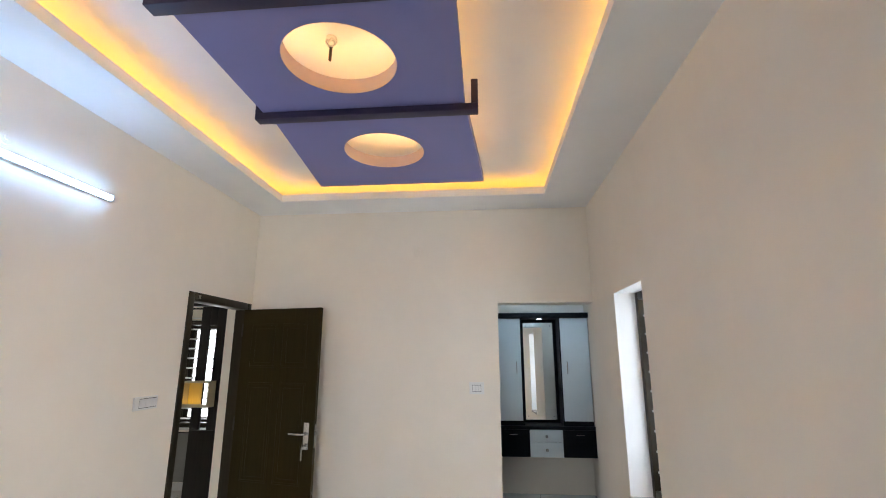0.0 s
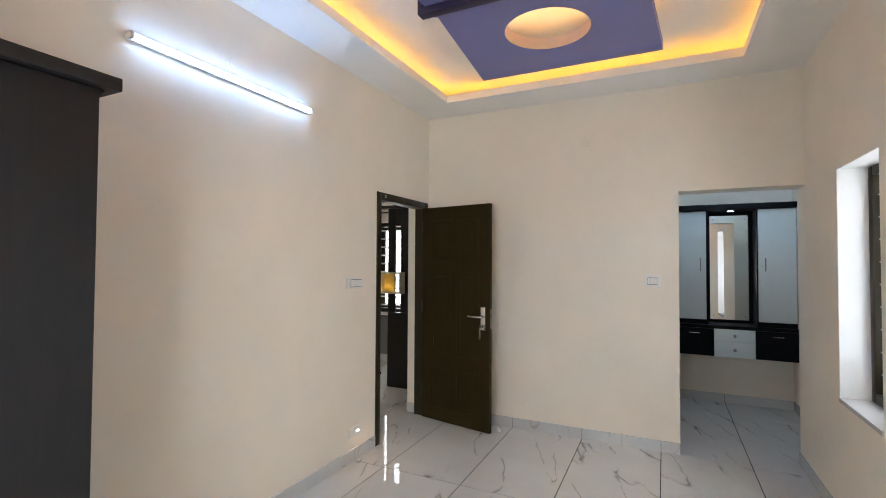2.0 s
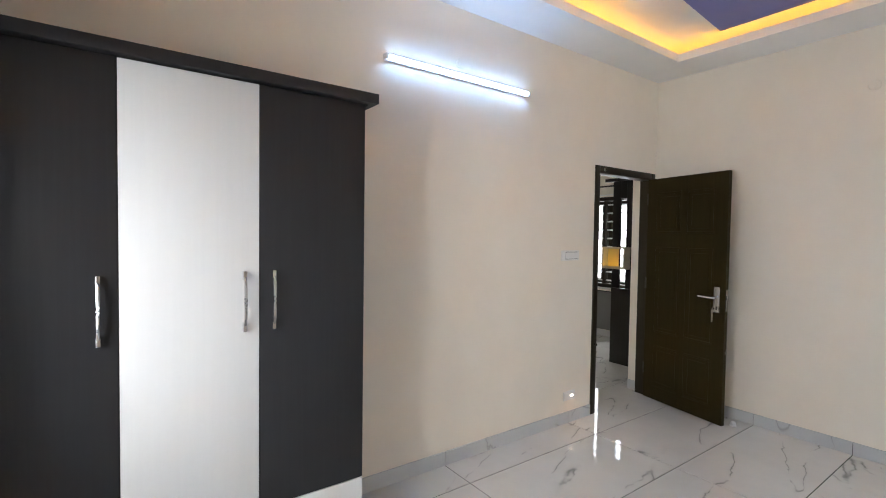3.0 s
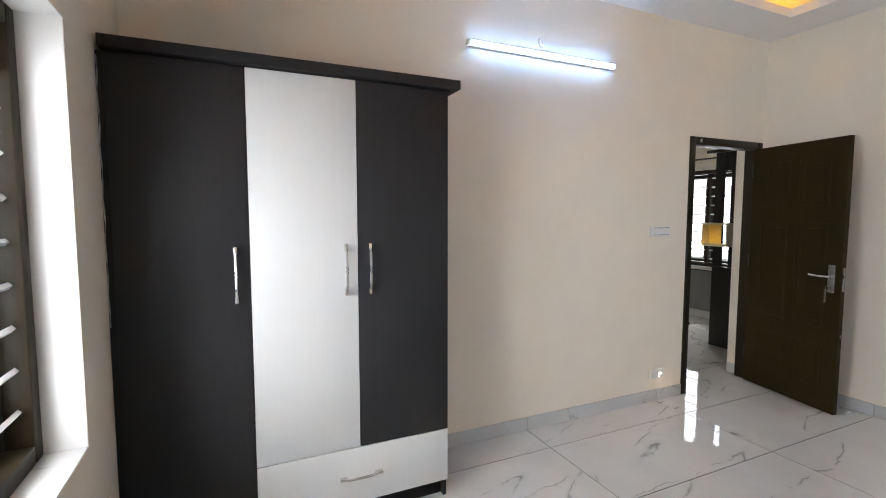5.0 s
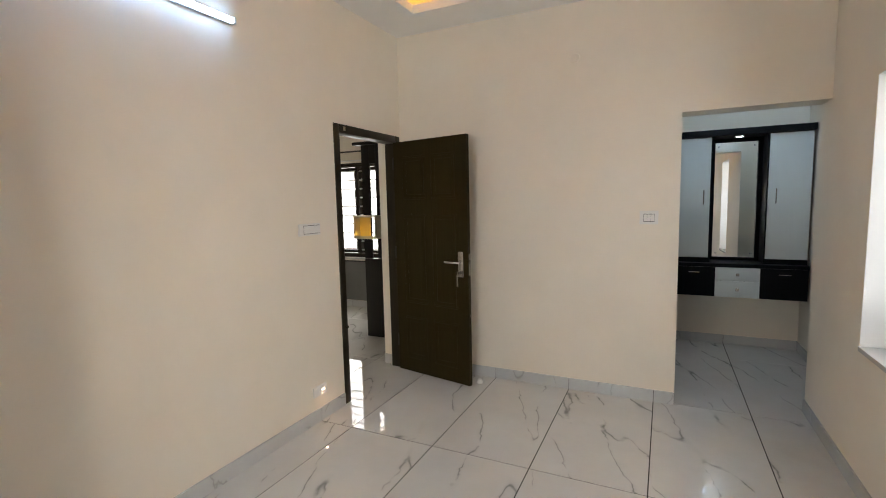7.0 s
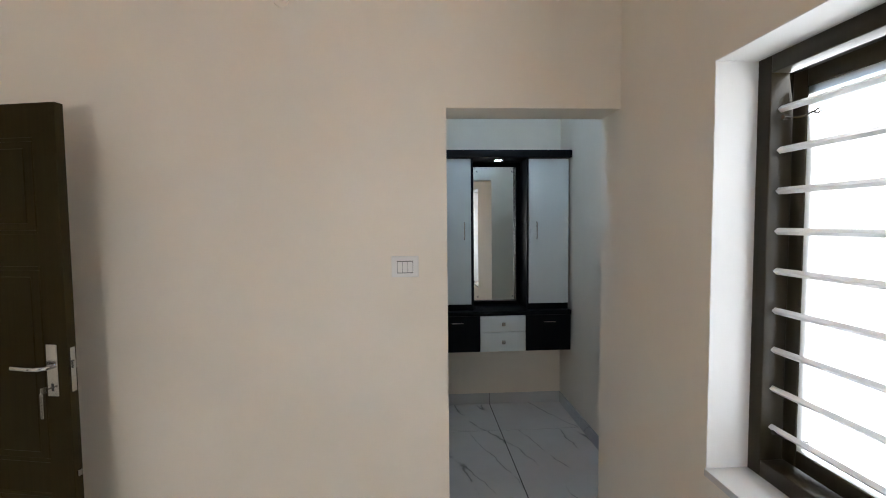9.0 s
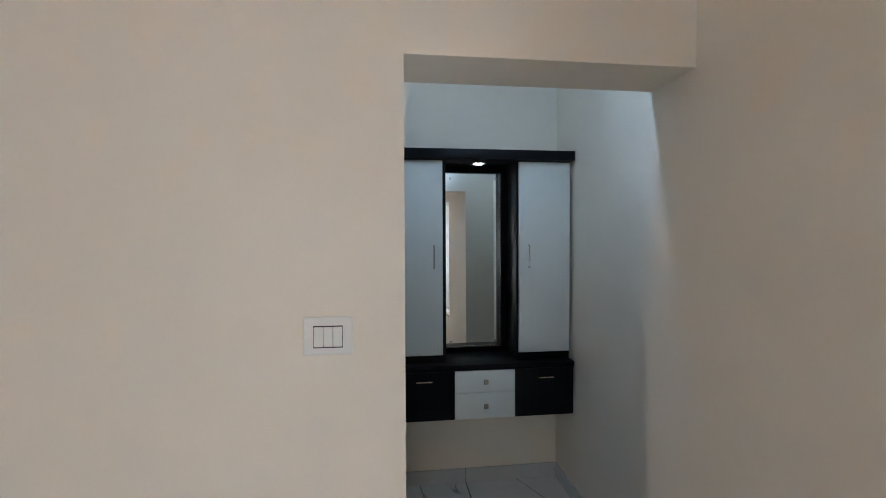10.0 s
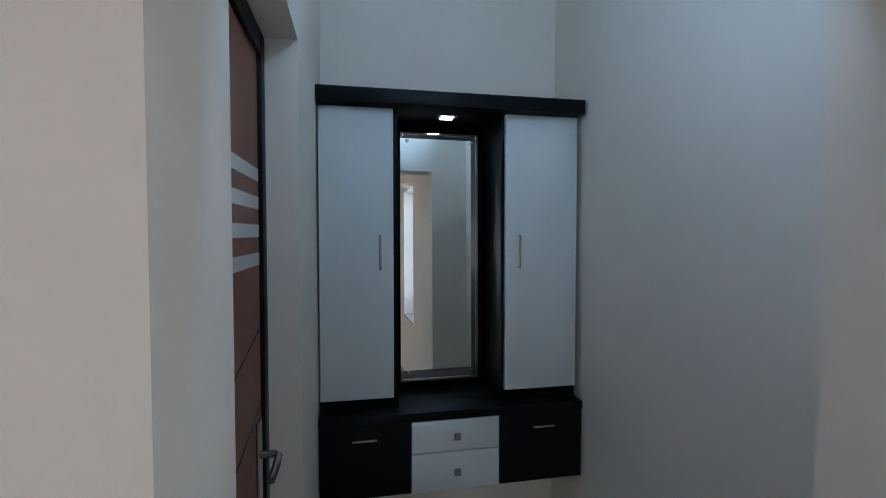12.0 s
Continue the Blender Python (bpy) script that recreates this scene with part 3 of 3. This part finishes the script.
part("filler_strip", boxes((0.002, D + 0.004, S + 0.001, Y0 - 0.001, 0.0, 2.036), bevel=0.001), CHAR, wd, "charcoal filler strip against the wall")
bm = bmesh.new()
tube_path(bm, [(D + 0.004 + 0.0012 * math.sin(3.1 * k), S + 0.004 + 0.0016 * math.sin(1.7 * k + 0.6), 1.02 + 0.05 * k) for k in range(21)], 0.0024, 6)
part("sealant_bead", bm, REVEAL, wd, "uneven pale sealant bead along the wall")
g = 0.0015
F0, F1 = D + 0.002, D + 0.020
for y0, y1, z0, mat, hy, lab in ((Y0, -0.093, 0.092, CHAR, -0.148, "charcoal laminate door"), (-0.093, 0.360, 0.362, PALE, 0.303, "white laminate door"),
                                 (0.360, Y1 + 0.001, 0.362, CHAR, 0.412, "charcoal laminate door")):
    d = part("wardrobe_door", boxes((F0, F1, y0 + g, y1 - g, z0, 2.034), bevel=0.0012), mat, wd, lab)
    bow_handle(d, (F1, hy, 1.198), (0, 0, 1), 0.225, (1, 0, 0))
d = part("drawer", boxes((F0, F1, -0.093 + g, Y1 + 0.001 - g, 0.092, 0.358), bevel=0.0012), PALE, wd, "wide white laminate drawer")
bow_handle(d, (F1, 0.36, 0.226), (0, 1, 0), 0.19, (1, 0, 0))

# ---- dressing unit ----
du = thing("dressing_unit", "black and grey wall-hung dressing unit with a mirror", "dressing table", Matrix.Translation((0, DN, 0)))
X0, X1 = 0.140, 1.192


def u_handle(parent, a, b, out, r=0.0045, mat=STEEL):
    a, b, out = Vector(a), Vector(b), Vector(out)
    d = (b - a).normalized() * 0.008
    bm = bmesh.new()
    tube_path(bm, [a, a + out * 0.7, a + out + d * 0.4, a + out + d, b + out - d, b + out - d * 0.4, b + out * 0.7, b], r, 8)
    return part("handle", bm, mat, parent, "slim steel bar handle")


part("top_board", boxes((X0 - 0.003, X1, -0.322, 0, 2.018, 2.073), bevel=0.002), BLACK, du)
part("back_panel", boxes((X0, X1, -0.012, 0, 0.845, 2.018)), BLACK, du)
for x0, x1, hx, dx0, dx1 in ((X0, 0.440, 0.369, X0 + 0.002, 0.421), (0.862, 1.188, 0.930, 0.873, 1.183)):
    cb = part("side_cabinet", boxes((x0, x1, -0.252, -0.012, 0.845, 2.018)), BLACK, du, smooth=False)
    d = part("door", boxes((dx0, dx1, -0.272, -0.253, 0.895, 2.013), bevel=0.0012), GREY, du, "pale grey laminate door")
    u_handle(d, (hx, -0.272, 1.398), (hx, -0.272, 1.527), (0, -0.022, 0))
part("counter", boxes((X0 - 0.002, X1, -0.322, 0, 0.812, 0.845), bevel=0.002), BLACK, du)
part("base_cabinet", boxes((X0 - 0.002, X1 - 0.002, -0.300, 0, 0.536, 0.812)), BLACK, du, smooth=False)
for x0, x1, hx in ((X0 - 0.002, 0.483, 0.306), (0.836, X1 - 0.002, 1.016)):
    d = part("base_door", boxes((x0 + g, x1 - g, -0.319, -0.301, 0.533, 0.810), bevel=0.0012), BLACK, du, "black laminate flap door")
    u_handle(d, (hx - 0.046, -0.319, 0.762), (hx + 0.046, -0.319, 0.762), (0, -0.022, 0))
for z0, z1 in ((0.533, 0.682), (0.685, 0.809)):
    d = part("drawer", boxes((0.483 + g, 0.836 - g, -0.319, -0.301, z0, z1), bevel=0.0012), GREY, du, "pale grey drawer front")
    bm = bmesh.new()
    zc = (z0 + z1) / 2
    box(bm, 0.648, 0.674, -0.340, -0.331, zc - 0.014, zc + 0.014, bevel=0.003)
    rod(bm, (0.661, -0.319, zc), (0.661, -0.332, zc), 0.007, 10)
    part("knob", bm, STEEL, d, "square steel knob")
mr = part("mirror", boxes((-0.1775, 0.1775, -0.006, 0.002, -0.5505, 0.5505), bevel=0.0015), MIRROR, du, "frameless mirror leaning back a little")
mr.matrix_local = pose(0.6485, -0.0225, 1.4285, -0.5, 0, 1.15)
bm = boxes((-0.1775, -0.167, -0.0082, -0.0062, -0.5505, 0.5505), (0.167, 0.1775, -0.0082, -0.0062, -0.5505, 0.5505),
           (-0.1665, 0.1665, -0.0082, -0.0062, -0.5505, -0.540), (-0.1665, 0.1665, -0.0082, -0.0062, 0.540, 0.5505), bevel=0.0009)
part("mirror_border", bm, MIRROR, mr, "bevelled mirror border")
for x in (-0.145, 0.145):
    for z in (-0.513, 0.513):
        part("mirror_screw", rod(bmesh.new(), (x, -0.006, z), (x, -0.0155, z), 0.008, 14, 0.006), CHROME, mr, "domed chrome mirror screw")
sp = part("spotlight", boxes((0.610, 0.694, -0.205, -0.121, 2.0135, 2.0178), bevel=0.001), STEEL, du, "square recessed spotlight")
part("lens", boxes((0.626, 0.678, -0.189, -0.137, 2.011, 2.0133), bevel=0.001), COOL, sp, "glowing white lens")

# ---- dressing area: lamp and bathroom door ----
lamp = thing("wall_lamp", "lit cool white bulb in a wall holder", "wall lamp", Matrix.Translation((0.64, 4.2, 2.46)))
part("base", boxes((-0.035, 0.035, 0, 0.018, -0.045, 0.045), bevel=0.004), PLASTIC, lamp)
part("holder", rod(bmesh.new(), (0, 0.015, 0), (0, 0.055, -0.012), 0.019, 20), PLASTIC, lamp)
bm = bmesh.new()
bmesh.ops.create_uvsphere(bm, u_segments=24, v_segments=14, radius=0.032, matrix=Matrix.Translation((0, 0.090, -0.022)))
part("bulb", bm, glow("cool_bulb", (0.47, 0.69, 1.0), 255.0), lamp, "glowing cool white bulb")

bd = thing("door_2", "closed red-brown bathroom door with pale stripes", "door", kind="structure")
BX = 0.055
by0, by1 = 4.2, 4.875
part("door_frame", boxes((-0.04, BX, by0, by0 + 0.05, 0, 2.02), (-0.04, BX, by1 - 0.05, by1, 0, 2.02), (-0.04, BX, by0 + 0.05, by1 - 0.05, 1.965, 2.02), bevel=0.003), BLACK, bd, "black painted door frame")
part("leaf", boxes((0.010, 0.046, by0 + 0.053, by1 - 0.053, 0.01, 1.962), bevel=0.002), REDWOOD, bd)
for k in range(4):
    z = 1.462 + 0.0655 * k
    part("stripe", boxes((0.046, 0.0475, by0 + 0.054, by1 - 0.060, z, z + 0.029)), STRIPE, bd, "pale cream stripe", smooth=False)
for za, zb in ((1.20, 1.31), (1.02, 1.13)):
    bm = bmesh.new()
    tube_path(bm, [(0.046, by0 + 0.06, za), (0.046, by1 - 0.06, zb)], 0.0025, 6)
    part("groove", bm, GAP, bd)
hp = part("lever_handle", boxes((0.046, 0.053, by1 - 0.120, by1 - 0.080, 0.90, 1.10), bevel=0.002), STEEL, bd, "steel lever handle on a plate")
bm = bmesh.new()
tube_path(bm, [(0.051, by1 - 0.10, 1.02), (0.084, by1 - 0.10, 1.02), (0.094, by1 - 0.112, 1.02), (0.096, by1 - 0.16, 1.02), (0.094, by1 - 0.215, 1.016)], 0.009, 10)
part("lever", bm, STEEL, hp)

# ---- next room, through the door ----
uy = 4.62
dv = thing("display_partition", "dark stained wooden partition with a slot and lit niche", "partition", Matrix.Translation((-2.93, uy, 0)))
part("lower_panel", boxes((0, 0.64, 0, 0.05, 0, 0.875), bevel=0.003), DARKWOOD, dv)
part("post", boxes((0, 0.096, 0, 0.03, 0.876, 2.10), bevel=0.003), DARKWOOD, dv)
part("post", boxes((0.175, 0.64, 0, 0.03, 0.876, 2.10), bevel=0.003), DARKWOOD, dv)
part("header", boxes((0.0965, 0.1745, 0.001, 0.029, 1.90, 2.10), bevel=0.002), DARKWOOD, dv)
part("top_board", boxes((-0.10, 0.64, -0.02, 0.07, 2.101, 2.135), bevel=0.003), DARKWOOD, dv)
nb = part("niche_box", boxes((-0.055, 0.235, -0.115, -0.001, 1.100, 1.118), (-0.055, 0.235, -0.115, -0.001, 1.330, 1.348), (-0.055, -0.041, -0.115, -0.001, 1.1185, 1.3295), (0.218, 0.235, -0.115, -0.001, 1.1185, 1.3295), bevel=0.001), NICHEBOX, dv, "pale cream box niche")
part("niche_back", boxes((-0.040, 0.0955, -0.010, -0.001, 1.119, 1.329)), NICHEBACK, nb, "amber lit back", smooth=False)
part("niche_led", boxes((-0.030, 0.090, -0.105, -0.095, 1.1185, 1.123), bevel=0.001), NICHE, nb, "glowing amber led strip")
part("lip", boxes((-0.0405, 0.2175, -0.1148, -0.110, 1.1183, 1.132)), NICHEBOX, nb, smooth=False)
# Added dark sheet: stands in for shade on the wall below the backlit window.
dd = thing("wall_shade_panel", "dark grey sheet standing in for the shaded wall under the window", "panelling", Matrix.Translation((FW, FN, 0)))
part("panel", boxes((0.003, 2.10, -0.012, -0.001, 0.095, 0.655), bevel=0.003), WALLSHADE, dd)
part("cap", boxes((0.003, 2.10, -0.022, -0.001, 0.656, 0.668), bevel=0.002), DARKWOOD, dd, "thin dark capping strip")
cr = thing("curtain_rod", "dark thin curtain rod above the window", "curtain rod", Matrix.Translation((NX0 - 0.1, FN, 2.19)))
part("rod", rod(bmesh.new(), (0, -0.07, 0), (1.30, -0.07, 0), 0.011, 10), IRON, cr)
for x in (0.06, 1.24):
    part("bracket", boxes((x - 0.008, x + 0.008, -0.075, 0.0, -0.012, 0.012)), IRON, cr)
lg = thing("window_ledge", "thin white ledge above the next room's window", "ledge", Matrix.Translation((NX0 - 0.04, FN, NZ1 + 0.02)))
part("ledge", boxes((0, NX1 - NX0 + 0.08, -0.035, 0.0, 0, 0.014), bevel=0.002), BARS, lg)

# ---- skirting and floor tiles ----
sk = thing("baseboard", "pale grey marble skirting tiles", "baseboard", kind="structure")
SH, ST = 0.088, 0.010


def skirting(axis, fixed, out, a, b, step, origin):
    """Skirting tiles along a wall face, with fine dark joints."""
    lo, hi = sorted((fixed, fixed + out * 0.004))
    part("joint_mortar", boxes((lo, hi, a, b, 0, SH - 0.002) if axis == "y" else (a, b, lo, hi, 0, SH - 0.002)), GAP, sk, smooth=False)
    cuts = [a]
    k = math.ceil((a - origin) / step)
    while origin + k * step < b - 0.01:
        c = origin + k * step
        if c > a + 0.01:
            cuts.append(c)
        k += 1
    cuts.append(b)
    for u, v in zip(cuts, cuts[1:]):
        lo, hi = sorted((fixed, fixed + out * ST))
        u, v = u + 0.0018, v - 0.0018
        r = (lo, hi, u, v, 0, SH) if axis == "y" else (u, v, lo, hi, 0, SH)
        part("skirting_tile", boxes(r), SKIRT, sk, smooth=False)


skirting("y", W, 1, 0.83, FY0 - 0.003, 1.2, 2.8)
skirting("x", N, -1, W, DW, 0.6, -1.2)
skirting("y", E, -1, S, 4.2, 1.2, 2.8)
skirting("x", S, 1, -1.6, E - 0.012, 0.6, -1.2)
skirting("x", DN, -1, DW, DE, 0.6, 0.6)
skirting("y", DE, -1, 4.2, DN - 0.012, 1.2, 4.0)
skirting("y", DW, 1, 4.88, DN - 0.012, 1.2, 4.0)
skirting("x", 3.955, -1, W - 0.209, W - 0.107, 0.6, 0)
skirting("y", W - 0.21, -1, 3.96, FN - 0.012, 1.2, 2.8)
skirting("x", FN, -1, FW, W - 0.21, 0.6, -1.2)

floor = thing("floor", "glossy white marble tiles with dark joints", "floor", kind="structure")
part("screed", boxes((-2.27, 1.45, -0.82, 4.2, -0.12, -0.0025), (-5.02, -2.272, 1.8, 6.0, -0.12, -0.0025), (-0.10, 1.45, 4.202, 5.91, -0.12, -0.0025), (-2.27, -2.05, 4.202, 6.0, -0.12, -0.0025)), GROUT, floor, "dark joint mortar", smooth=False)
bm = boxes((-0.2968, 0.2968, -0.5968, 0.5968, -0.010, 0.0))
tile_mesh = mesh_of("tile", bm, TILE)
for i in range(-7, 4):
    for j in range(-3, 5):
        x, y = -0.9 + 0.6 * i, 2.2 + 1.2 * j
        bedroom = x > -2.5 and y < 4.8 and x < 1.5 and y > -1.2
        next_room = -5.2 < x < -1.8 and 1.2 < y < 6.0
        dressing = -0.4 < x < 1.5 and 4.0 < y < 6.0
        if bedroom or next_room or dressing:
            o = new("tile", tile_mesh)
            o.parent = floor
            o.location = (x, y, 0.0)
